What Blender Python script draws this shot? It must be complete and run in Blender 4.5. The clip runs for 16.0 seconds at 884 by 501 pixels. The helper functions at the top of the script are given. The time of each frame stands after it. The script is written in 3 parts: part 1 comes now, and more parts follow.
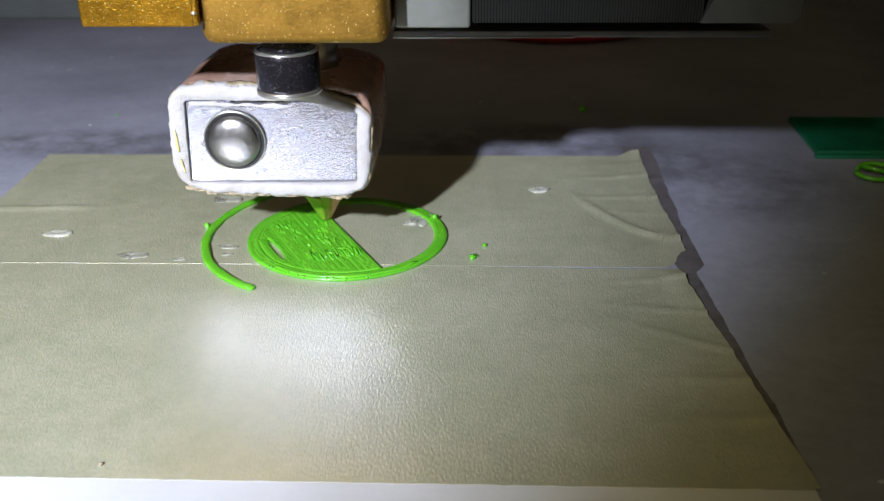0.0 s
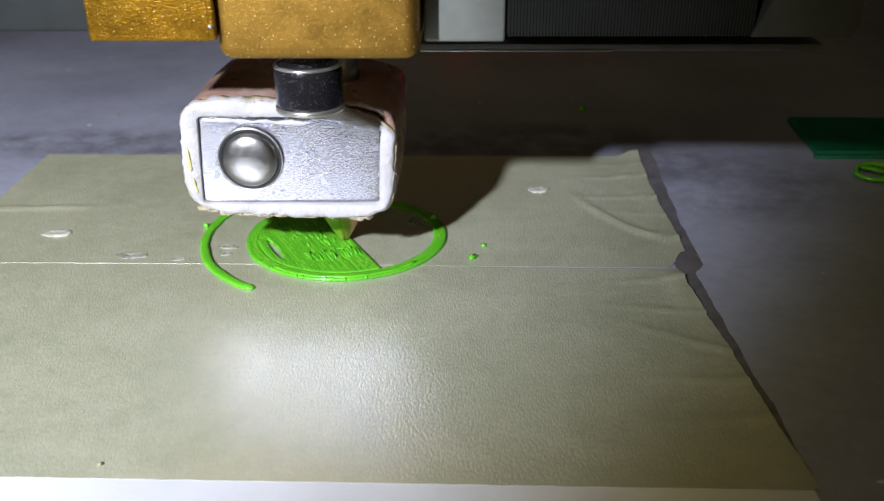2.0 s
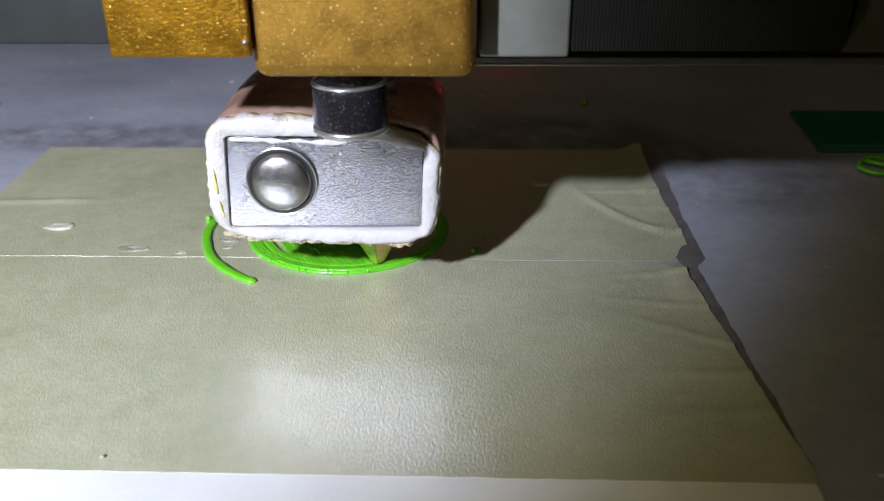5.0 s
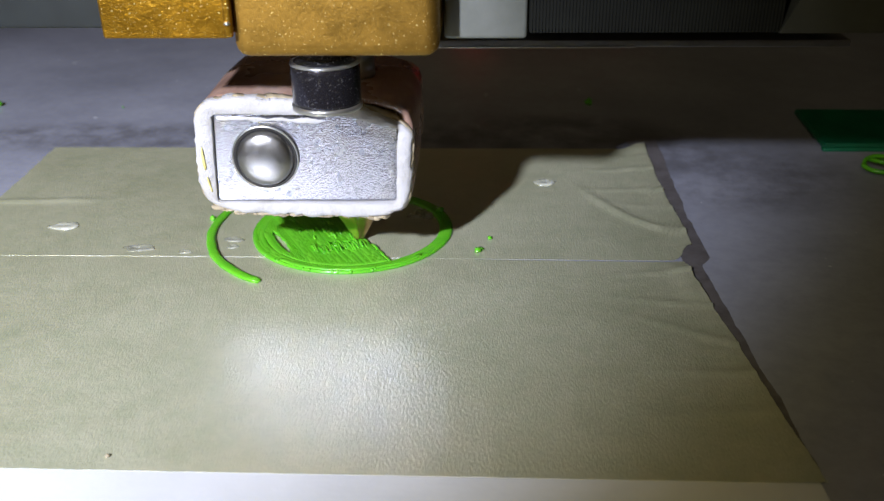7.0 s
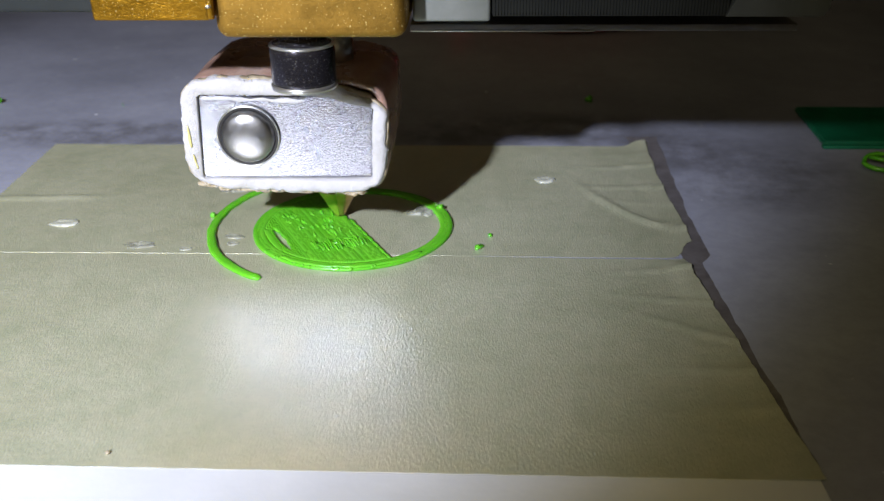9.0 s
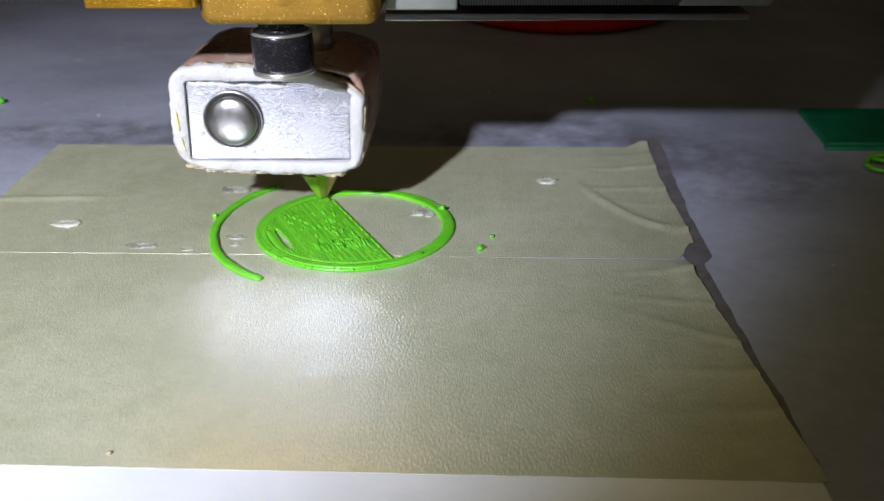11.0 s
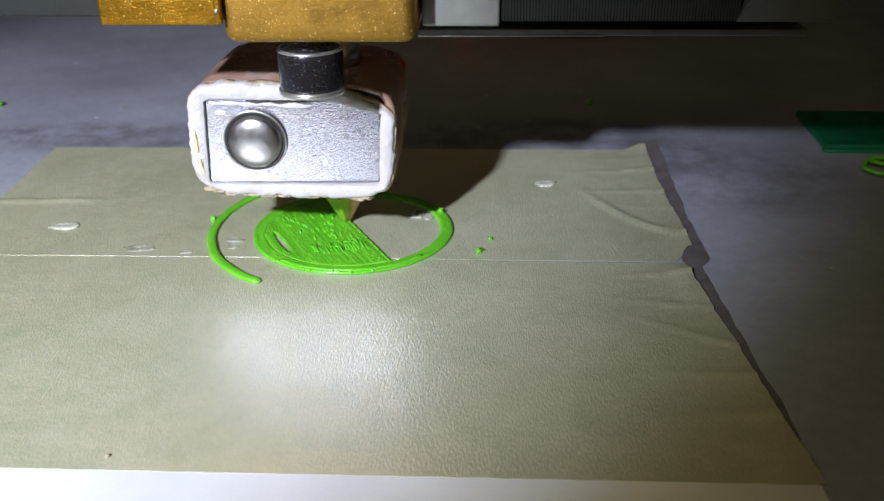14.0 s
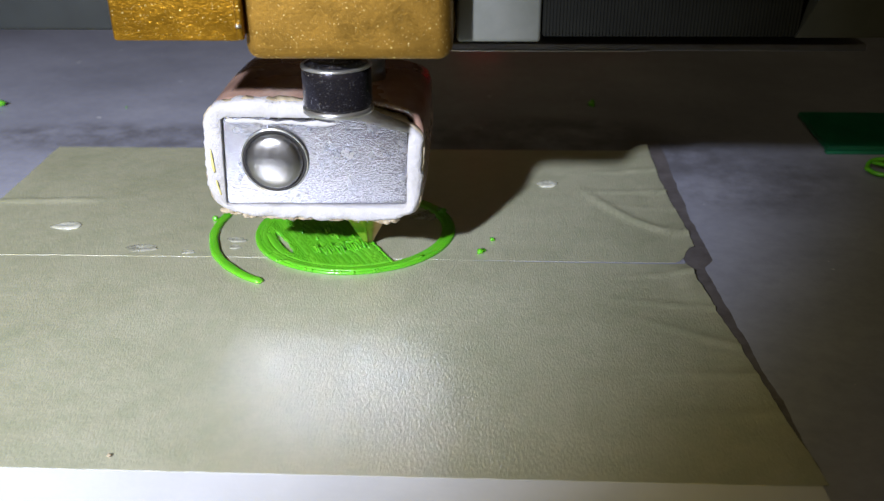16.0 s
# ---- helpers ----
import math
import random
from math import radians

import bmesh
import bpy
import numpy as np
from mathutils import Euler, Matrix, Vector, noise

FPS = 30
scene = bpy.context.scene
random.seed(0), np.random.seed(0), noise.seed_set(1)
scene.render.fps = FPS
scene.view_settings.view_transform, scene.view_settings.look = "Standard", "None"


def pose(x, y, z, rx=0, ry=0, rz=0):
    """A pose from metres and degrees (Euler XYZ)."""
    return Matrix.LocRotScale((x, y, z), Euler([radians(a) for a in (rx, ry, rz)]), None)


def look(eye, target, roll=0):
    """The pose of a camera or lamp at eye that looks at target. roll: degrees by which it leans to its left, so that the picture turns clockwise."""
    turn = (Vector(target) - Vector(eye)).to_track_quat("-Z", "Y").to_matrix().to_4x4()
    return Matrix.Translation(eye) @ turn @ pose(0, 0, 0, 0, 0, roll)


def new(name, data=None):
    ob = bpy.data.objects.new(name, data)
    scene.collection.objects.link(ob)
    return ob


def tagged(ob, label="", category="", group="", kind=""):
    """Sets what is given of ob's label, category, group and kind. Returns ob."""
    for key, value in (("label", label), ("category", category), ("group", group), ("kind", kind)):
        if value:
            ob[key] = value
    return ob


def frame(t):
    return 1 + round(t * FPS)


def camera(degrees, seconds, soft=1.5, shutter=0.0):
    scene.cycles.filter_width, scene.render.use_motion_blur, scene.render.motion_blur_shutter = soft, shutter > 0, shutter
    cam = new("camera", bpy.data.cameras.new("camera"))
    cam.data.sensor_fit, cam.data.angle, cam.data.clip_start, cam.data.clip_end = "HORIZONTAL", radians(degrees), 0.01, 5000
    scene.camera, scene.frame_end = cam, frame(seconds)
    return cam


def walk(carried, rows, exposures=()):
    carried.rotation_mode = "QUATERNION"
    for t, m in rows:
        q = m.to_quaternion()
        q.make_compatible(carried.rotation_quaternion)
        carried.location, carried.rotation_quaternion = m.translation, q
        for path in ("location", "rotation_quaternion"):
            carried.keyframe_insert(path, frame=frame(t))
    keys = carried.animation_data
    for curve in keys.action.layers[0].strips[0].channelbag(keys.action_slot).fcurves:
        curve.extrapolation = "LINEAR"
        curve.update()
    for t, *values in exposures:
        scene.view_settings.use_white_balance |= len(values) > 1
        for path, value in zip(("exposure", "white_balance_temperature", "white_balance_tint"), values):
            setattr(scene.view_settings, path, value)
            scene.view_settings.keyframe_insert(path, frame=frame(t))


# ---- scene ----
# All lengths below are written in millimetres and brought to metres by MM.
MM = 0.001

# ---------------------------------------------------------------- camera
# seconds, degrees of downward tilt, turn to the right, lean
CAMERA_ROWS = [
    (0, 25.982, -1.687, 0.424),
    (0.5, 25.964, -1.631, 0.382),
    (1, 25.944, -1.672, 0.368),
    (1.5, 25.971, -1.697, 0.409),
    (2, 25.975, -1.631, 0.384),
    (2.5, 26.006, -1.606, 0.445),
    (3, 26.121, -1.525, 0.405),
    (3.5, 26.242, -1.466, 0.437),
    (4, 26.419, -1.652, 0.381),
    (6.5, 26.380, -1.932, 0.480),
    (7, 26.442, -2.078, 0.568),
    (7.5, 26.445, -2.096, 0.570),
    (8, 26.422, -2.130, 0.631),
    (8.5, 26.554, -2.073, 0.600),
    (9, 26.625, -2.094, 0.518),
    (11.5, 26.561, -2.243, 0.504),
    (12, 26.658, -2.170, 0.405),
    (12.5, 26.510, -2.302, 0.415),
    (13, 26.363, -2.259, 0.452),
    (13.5, 26.395, -2.163, 0.498),
    (14, 26.398, -2.115, 0.461),
    (14.5, 26.470, -2.123, 0.425),
    (15, 26.469, -2.159, 0.425),
    (15.5, 26.465, -2.200, 0.469),
    (16, 26.362, -2.257, 0.397),
]
HEAD_ROWS = [
    (0, 0.00, -0.00),
    (0.5, 0.79, -1.52),
    (1, 1.71, -3.10),
    (1.5, 2.53, -4.61),
    (2, 3.39, -6.34),
    (2.5, 4.19, -7.76),
    (3, 5.07, -9.35),
    (3.5, 5.86, -10.93),
    (4, 6.74, -12.61),
    (4.84, 8.12, -15.25),
    (5.0, 8.40, -15.05),
    (6.5, 5.65, -9.92),
    (7, 4.79, -8.18),
    (7.5, 4.01, -6.75),
    (8, 3.10, -5.16),
    (8.5, 2.22, -3.69),
    (9, 1.39, -1.96),
    (11.2, -2.30, 5.25),
    (11.35, -2.10, 5.75),
    (11.5, -2.12, 5.48),
    (12, -1.21, 3.83),
    (12.5, -0.23, 2.10),
    (13, 0.61, 0.35),
    (13.5, 1.32, -1.02),
    (14, 2.27, -2.52),
    (14.5, 3.08, -4.19),
    (15, 4.03, -5.76),
    (15.5, 4.88, -7.38),
    (16, 5.68, -8.97),
]

EYE = (0.0, 0.0, 0.04904)


def camera_pose(tilt, turn, lean):
    t, y, r = radians(tilt), radians(turn), radians(lean)
    ahead = Vector((math.sin(y) * math.cos(t), math.cos(y) * math.cos(t), -math.sin(t)))
    right = Vector((math.cos(y), -math.sin(y), 0))
    down = ahead.cross(right)
    right2 = math.cos(r) * right + math.sin(r) * down
    down2 = -math.sin(r) * right + math.cos(r) * down
    turnm = Matrix((right2, -down2, -ahead)).transposed().to_4x4()
    return Matrix.Translation(EYE) @ turnm


cam = camera(53.66, 16.0, soft=1.35)
cam.data.dof.use_dof = True
cam.data.dof.focus_distance = 0.094
cam.data.dof.aperture_fstop = 50.0
walk(cam, [(t, camera_pose(a, b, c)) for t, a, b, c in CAMERA_ROWS], exposures=[(0.0, 0.0), (16.0, 0.0)])

# ---------------------------------------------------------------- light
world = bpy.data.worlds.new("room_light")
scene.world = world
world.use_nodes = True
world.node_tree.nodes["Background"].inputs[0].default_value = (1.0, 0.82, 0.46, 1)
world.node_tree.nodes["Background"].inputs[1].default_value = 0.12

TORCH = Vector((-90, -98, 130)) * MM
for name, watts, colour, size, blend in (("torch_core", 3.55, (0.835, 0.955, 1.43), 46, 0.75), ("torch_halo", 1.92, (1.0, 0.86, 0.31), 52.3, 1.0)):
    # one hand torch: a cool core inside a warmer outer beam
    torch = new(name, bpy.data.lights.new(name, "SPOT"))
    torch.data.energy = watts
    torch.data.color = colour
    torch.data.spot_size = radians(size)
    torch.data.spot_blend = blend
    torch.data.shadow_soft_size = 0.0048
    torch.matrix_world = look(TORCH, Vector((-47.5, 150, 0)) * MM)

# ---------------------------------------------------------------- materials


class Mat:
    """A small node-graph writer round one Principled surface."""

    def __init__(self, name):
        self.m = bpy.data.materials.new(name)
        self.m.use_nodes = True
        self.t = self.m.node_tree
        self.b = self.t.nodes["Principled BSDF"]
        self.c = self.n("ShaderNodeTexCoord").outputs["Object"]

    def n(self, kind, **inputs):
        node = self.t.nodes.new(kind)
        for k, v in inputs.items():
            node.inputs[k].default_value = v
        return node

    def link(self, a, b):
        self.t.links.new(a, b)

    def noise(self, scale, detail=4.0, rough=0.55, stretch=None):
        t = self.n("ShaderNodeTexNoise", Scale=scale, Detail=detail, Roughness=rough)
        if stretch:
            mp = self.n("ShaderNodeMapping")
            mp.inputs["Scale"].default_value = stretch
            self.link(self.c, mp.inputs["Vector"])
            self.link(mp.outputs[0], t.inputs["Vector"])
        else:
            self.link(self.c, t.inputs["Vector"])
        return t.outputs["Fac"]

    def ramp(self, fac, stops):
        r = self.n("ShaderNodeValToRGB")
        els = r.color_ramp.elements
        while len(els) < len(stops):
            els.new(0.5)
        for e, (p, col) in zip(els, stops):
            e.position = p
            e.color = (*col, 1) if isinstance(col, tuple) else (col, col, col, 1)
        self.link(fac, r.inputs[0])
        return r.outputs[0]

    def mix(self, fac, a, b, kind="MIX"):
        m = self.n("ShaderNodeMix")
        m.data_type, m.blend_type = "RGBA", kind
        if isinstance(fac, float):
            m.inputs[0].default_value = fac
        else:
            self.link(fac, m.inputs[0])
        for sock, v in ((m.inputs[6], a), (m.inputs[7], b)):
            if isinstance(v, tuple):
                sock.default_value = (*v, 1)
            else:
                self.link(v, sock)
        return m.outputs[2]

    def random(self):
        return self.n("ShaderNodeObjectInfo").outputs["Random"]

    def color(self, v):
        if isinstance(v, tuple):
            self.b.inputs["Base Color"].default_value = (*v, 1)
        else:
            self.link(v, self.b.inputs["Base Color"])
        return self

    def gloss(self, rough, metal=0.0, spec=0.5, coat=0.0):
        if isinstance(rough, float):
            self.b.inputs["Roughness"].default_value = rough
        else:
            self.link(rough, self.b.inputs["Roughness"])
        self.b.inputs["Metallic"].default_value = metal
        self.b.inputs["Specular IOR Level"].default_value = spec
        self.b.inputs["Coat Weight"].default_value = coat
        self.b.inputs["Coat Roughness"].default_value = 0.15
        return self

    def bump(self, *pairs):
        last = None
        for height, mm, strength in pairs:
            bp = self.n("ShaderNodeBump", Strength=strength, Distance=mm * MM)
            self.link(height, bp.inputs["Height"])
            if last is not None:
                self.link(last, bp.inputs["Normal"])
            last = bp.outputs[0]
        self.link(last, self.b.inputs["Normal"])
        return self


def masking_tape():
    k = Mat("masking_tape")
    base = k.ramp(k.noise(45, 6, 0.62), [(0.3, (0.43, 0.432, 0.295)), (0.7, (0.54, 0.54, 0.395))])
    fibres = k.ramp(k.noise(1500, 5, 0.7), [(0.3, 0.88), (0.62, 1.0)])
    blot = k.ramp(k.noise(520, 4, 0.65), [(0.34, (0.875, 0.92, 0.885)), (0.60, (1.0, 1.0, 1.0))])
    stains = k.ramp(k.noise(75, 6, 0.7), [(0.36, (0.92, 0.94, 0.92)), (0.50, (1.0, 1.0, 1.0))])
    k.color(k.mix(1.0, k.mix(1.0, k.mix(1.0, base, fibres, "MULTIPLY"), blot, "MULTIPLY"), stains, "MULTIPLY"))
    k.gloss(k.ramp(k.noise(260, 3), [(0.3, 0.28), (0.7, 0.36)]), 0, 1.0, 0.3)
    k.b.inputs["Coat Roughness"].default_value = 0.5
    k.b.inputs["IOR"].default_value = 2.35
    k.bump((k.noise(70, 3), 0.15, 0.25), (k.noise(3100, 3, 0.6, (1.5, 0.6, 1)), 0.085, 0.85), (k.noise(4800, 2), 0.03, 0.5))
    return k.m


def white_tape():
    k = Mat("white_paper_tape")
    k.color(k.ramp(k.noise(120, 5), [(0.3, (0.58, 0.60, 0.63)), (0.7, (0.66, 0.68, 0.71))]))
    k.gloss(0.42)
    k.bump((k.noise(900, 3), 0.06, 0.4))
    return k.m


def bed_paint():
    k = Mat("worn_bed_coating")
    big = k.ramp(k.noise(26, 6, 0.62), [(0.3, (0.195, 0.205, 0.258)), (0.52, (0.257, 0.268, 0.334)), (0.75, (0.328, 0.34, 0.412))])
    fine = k.ramp(k.noise(500, 5, 0.7), [(0.3, 0.86), (0.6, 1.0)])
    specks = k.ramp(k.noise(520, 2, 0.4), [(0.765, (0, 0, 0)), (0.80, (0.35, 0.35, 0.37))])
    col = k.mix(1.0, k.mix(1.0, big, fine, "MULTIPLY"), specks, "ADD")
    # old adhesive worn into the coating in a few places
    for cx, cy, rx, ry, seed in ((40, -5, 22, 17, 0), (33, 6, 12, 12, 3), (-60, 12, 40, 9, 5), (8, 14, 36, 13, 2)):
        mp = k.n("ShaderNodeMapping")
        mp.inputs["Scale"].default_value = (1 / (rx * MM), 1 / (ry * MM), 1 / (30 * MM))
        mp.inputs["Location"].default_value = (-cx / rx, -cy / ry, -1.0)
        k.link(k.c, mp.inputs["Vector"])
        g = k.n("ShaderNodeTexGradient")
        g.gradient_type = "SPHERICAL"
        k.link(mp.outputs[0], g.inputs["Vector"])
        m = k.n("ShaderNodeMath")
        m.operation = "MULTIPLY"
        k.link(k.ramp(g.outputs["Fac"], [(0.0, 0.0), (0.5, 1.0)]), m.inputs[0])
        k.link(k.ramp(k.noise(75 + 20 * seed, 7, 0.72), [(0.38, 0.0), (0.6, 0.8)]), m.inputs[1])
        col = k.mix(m.outputs[0], col, (0.10, 0.10, 0.115))
    k.color(col)
    k.gloss(k.ramp(k.noise(55, 4), [(0.3, 0.42), (0.7, 0.56)]), 0, 0.22)
    k.bump((k.noise(400, 4, 0.6), 0.05, 0.4))
    return k.m


def green_plastic():
    k = Mat("bright_green_filament")
    tone = k.ramp(k.random(), [(0.0, (0.10, 0.42, 0.018)), (1.0, (0.14, 0.51, 0.028))])
    k.color(k.mix(0.35, tone, k.ramp(k.noise(300, 3), [(0.3, (0.06, 0.31, 0.01)), (0.7, (0.14, 0.50, 0.03))])))
    k.gloss(0.24, 0, 0.55)
    k.b.inputs["Subsurface Weight"].default_value = 0.5
    k.b.inputs["Subsurface Radius"].default_value = (0.0012, 0.0024, 0.0003)
    k.bump((k.noise(900, 3), 0.06, 0.5))
    return k.m


def aluminium_face():
    k = Mat("pitted_aluminium")
    pits = k.noise(4300, 3, 0.6, (0.75, 1, 1.3))
    k.color(k.ramp(pits, [(0.33, (0.24, 0.245, 0.28)), (0.5, (0.485, 0.495, 0.55))]))
    k.gloss(k.ramp(k.noise(600, 3), [(0.3, 0.21), (0.7, 0.29)]), 1.0, 0.5)
    k.bump((pits, 0.07, 0.75))
    return k.m


def steel_dome():
    k = Mat("brushed_steel")
    k.color(k.ramp(k.noise(260, 5), [(0.3, (0.23, 0.228, 0.23)), (0.7, (0.37, 0.367, 0.372))]))
    k.gloss(k.ramp(k.noise(900, 4), [(0.3, 0.27), (0.7, 0.37)]), 1.0)
    k.bump((k.noise(1700, 4), 0.04, 0.6))
    return k.m


def dark_chrome():
    k = Mat("dark_speckled_chrome")
    dots = k.ramp(k.noise(6200, 2, 0.5), [(0.64, (0, 0, 0)), (0.70, (1, 1, 1))])
    k.color(k.mix(dots, (0.045, 0.042, 0.05), (0.55, 0.55, 0.56)))
    k.gloss(0.2, 0.8)
    k.bump((k.noise(900, 3), 0.05, 0.6))
    return k.m


def chrome_rim():
    k = Mat("bright_chrome")
    k.color(k.ramp(k.noise(300, 3), [(0.3, (0.45, 0.45, 0.44)), (0.7, (0.62, 0.62, 0.60))]))
    k.gloss(0.28, 0.9)
    return k.m


def cotton():
    k = Mat("white_fibre_insulation")
    k.color(k.ramp(k.noise(330, 6, 0.7), [(0.25, (0.36, 0.345, 0.32)), (0.5, (0.445, 0.437, 0.447))]))
    k.gloss(0.8, 0, 0.3)
    k.bump((k.noise(700, 5, 0.7), 0.35, 0.8), (k.noise(3500, 3, 0.6, (1, 0.3, 1)), 0.08, 0.6))
    return k.m


def amber_wrap():
    k = Mat("brown_polyimide_tape")
    k.color(k.ramp(k.noise(90, 5), [(0.3, (0.21, 0.12, 0.09)), (0.55, (0.33, 0.21, 0.168)), (0.75, (0.50, 0.39, 0.34))]))
    k.gloss(k.ramp(k.noise(120, 3), [(0.3, 0.2), (0.7, 0.36)]), 0, 0.9, 0.15)
    k.bump((k.noise(150, 4, 0.55, (1, 0.45, 1)), 1.3, 0.8), (k.noise(900, 3), 0.05, 0.4))
    return k.m


def yellow_edge():
    k = Mat("yellow_tape_edge")
    k.color(k.ramp(k.noise(400, 4), [(0.3, (0.40, 0.35, 0.10)), (0.7, (0.56, 0.51, 0.22))]))
    k.gloss(0.35)
    return k.m


def tan_fibre():
    k = Mat("scorched_fibre")
    k.color(k.ramp(k.noise(500, 5), [(0.3, (0.24, 0.19, 0.11)), (0.7, (0.44, 0.38, 0.28))]))
    k.gloss(0.7)
    k.bump((k.noise(900, 4), 0.2, 0.7))
    return k.m


def gold_anodised(name, col, rough, sparkle):
    k = Mat(name)
    grain = k.noise(2400, 5, 0.7)
    spk = k.ramp(k.noise(5200, 1, 0.3), [(0.695, (0, 0, 0)), (0.78, (sparkle, sparkle * 0.8, sparkle * 0.4))])
    tone = k.ramp(grain, [(0.3, tuple(c * 0.78 for c in col)), (0.65, col)])
    k.color(k.mix(1.0, tone, spk, "ADD"))
    k.gloss(k.ramp(k.noise(420, 3), [(0.3, rough - 0.08), (0.7, rough + 0.1)]), 0.9)
    k.bump((grain, 0.06, 0.8), (k.noise(3600, 3, 0.6, (0.6, 1, 1.2)), 0.06 + (0.5 - rough) * 0.8, 0.12 + (0.5 - rough) * 4))
    return k.m


def brass():
    k = Mat("brass")
    k.color(k.ramp(k.noise(300, 4), [(0.3, (0.42, 0.27, 0.10)), (0.7, (0.66, 0.48, 0.24))]))
    k.gloss(0.35, 0.9)
    k.bump((k.noise(600, 3), 0.04, 0.4))
    return k.m


def black_part(name, col, rough, metal=0.0):
    k = Mat(name)
    k.color(k.ramp(k.noise(180, 5, 0.65), [(0.3, tuple(c * 0.7 for c in col)), (0.7, tuple(c * 1.3 for c in col))]))
    k.gloss(rough, metal, 0.45)
    k.bump((k.noise(600, 4), 0.06, 0.45))
    return k.m


def cast_metal(name, f):
    k = Mat(name)
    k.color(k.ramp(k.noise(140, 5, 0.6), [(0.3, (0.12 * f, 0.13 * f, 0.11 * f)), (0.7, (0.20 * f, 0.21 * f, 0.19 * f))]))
    k.gloss(0.5, 0.4)
    k.bump((k.noise(500, 4), 0.07, 0.5))
    return k.m


def residue(name, thin, thick):
    k = Mat(name)
    k.color(k.ramp(k.noise(500, 4), [(0.35, (0.44, 0.45, 0.36)), (0.72, (0.66, 0.67, 0.60))]))
    k.gloss(0.22, 0, 0.6)
    k.link(k.ramp(k.noise(900, 4, 0.6), [(0.35, thin), (0.65, thick)]), k.b.inputs["Alpha"])
    k.bump((k.noise(700, 3), 0.2, 0.8))
    return k.m


def stain_shade_film(name, f):
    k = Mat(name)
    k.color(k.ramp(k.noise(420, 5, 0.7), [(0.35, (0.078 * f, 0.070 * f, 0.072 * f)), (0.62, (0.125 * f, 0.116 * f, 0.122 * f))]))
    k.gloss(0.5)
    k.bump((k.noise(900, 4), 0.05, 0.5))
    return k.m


def smear():
    k = Mat("smeared_plastic_on_brass")
    k.color(k.ramp(k.noise(420, 4), [(0.3, (0.10, 0.30, 0.012)), (0.7, (0.32, 0.36, 0.05))]))
    k.gloss(0.28)
    k.bump((k.noise(900, 3), 0.05, 0.5))
    return k.m


def wood():
    k = Mat("brown_wood")
    g = k.noise(9, 6, 0.6, (0.6, 7, 7))
    k.color(k.ramp(g, [(0.3, (0.045, 0.02, 0.011)), (0.7, (0.09, 0.042, 0.022))]))
    k.gloss(0.45)
    k.bump((g, 0.4, 0.4))
    return k.m


M_TAPE, M_WHITE, M_BED, M_GREEN = masking_tape(), white_tape(), bed_paint(), green_plastic()
M_FACE, M_DOME, M_DARK, M_RIM = aluminium_face(), steel_dome(), dark_chrome(), chrome_rim()
M_COTTON, M_AMBER, M_YELLOW, M_TAN = cotton(), amber_wrap(), yellow_edge(), tan_fibre()
M_GOLD = gold_anodised("matt_gold_anodising", (0.37, 0.21, 0.036), 0.5, 1.0)
M_GOLD2 = gold_anodised("foil_gold_anodising", (0.36, 0.185, 0.012), 0.40, 1.0)
M_BRASS, M_CAST, M_RES, M_WOOD = brass(), cast_metal("cast_motor_cap", 1.0), residue("clear_glue_residue", 0.15, 0.65), wood()
M_LAM = black_part("black_laminated_steel", (0.006, 0.0065, 0.005), 0.75, 0.0)
M_BRACKET = black_part("dark_grey_bracket", (0.13, 0.13, 0.138), 0.42)
M_SLATE = black_part("dark_grey_plate", (0.010, 0.013, 0.013), 0.6)
M_DKGREEN = black_part("dark_green_plastic", (0.004, 0.12, 0.06), 0.4)
M_RED = black_part("red_plastic", (0.55, 0.014, 0.02), 0.4)
M_LAM.node_tree.nodes["Principled BSDF"].inputs["Specular IOR Level"].default_value = 0.15
# the same cast metal at a quarter tone: the right cap's shade as colour
M_CAST_SHADED = cast_metal("shaded_cast_motor_cap", 0.25)
M_BLISTER = residue("white_torn_blister", 0.75, 1.0)
M_STAIN_SHADE = stain_shade_film("adhesive_and_shade_film", 1.15)
M_SMEAR = smear()
M_GROOVE = black_part("dark_gap", (0.012, 0.011, 0.011), 0.6)

# ---------------------------------------------------------------- mesh tools


def part(name, bm, material, parent=None, label="", smooth=True):
    """Links a bmesh written in millimetres as one mesh object under a thing or a part."""
    bmesh.ops.scale(bm, vec=(MM, MM, MM), verts=bm.verts)
    bmesh.ops.recalc_face_normals(bm, faces=bm.faces)
    me = bpy.data.meshes.new(name)
    bm.to_mesh(me)
    bm.free()
    for p in me.polygons:
        p.use_smooth = smooth
    me.materials.append(material)
    ob = new(name, me)
    if parent is not None:
        ob.parent = parent
    if label:
        tagged(ob, label)
    return ob


def thing(name, x, y, z, label, category, group="", kind=""):
    e = new(name)
    e.empty_display_size = 0.002
    e.matrix_basis = pose(x * MM, y * MM, z * MM)
    return tagged(e, label, category, group, kind)


def box(x0, x1, y0, y1, z0, z1, bevel=0.0, segs=2, bm=None):
    bm = bm or bmesh.new()
    r = bmesh.ops.create_cube(bm, size=1.0)
    for v in r["verts"]:
        v.co = Vector(((x0, x1)[v.co.x > 0], (y0, y1)[v.co.y > 0], (z0, z1)[v.co.z > 0]))
    if bevel:
        edges = {e for v in r["verts"] for e in v.link_edges}
        bmesh.ops.bevel(bm, geom=list(edges), offset=bevel, segments=segs, affect="EDGES", profile=0.5)
    return bm


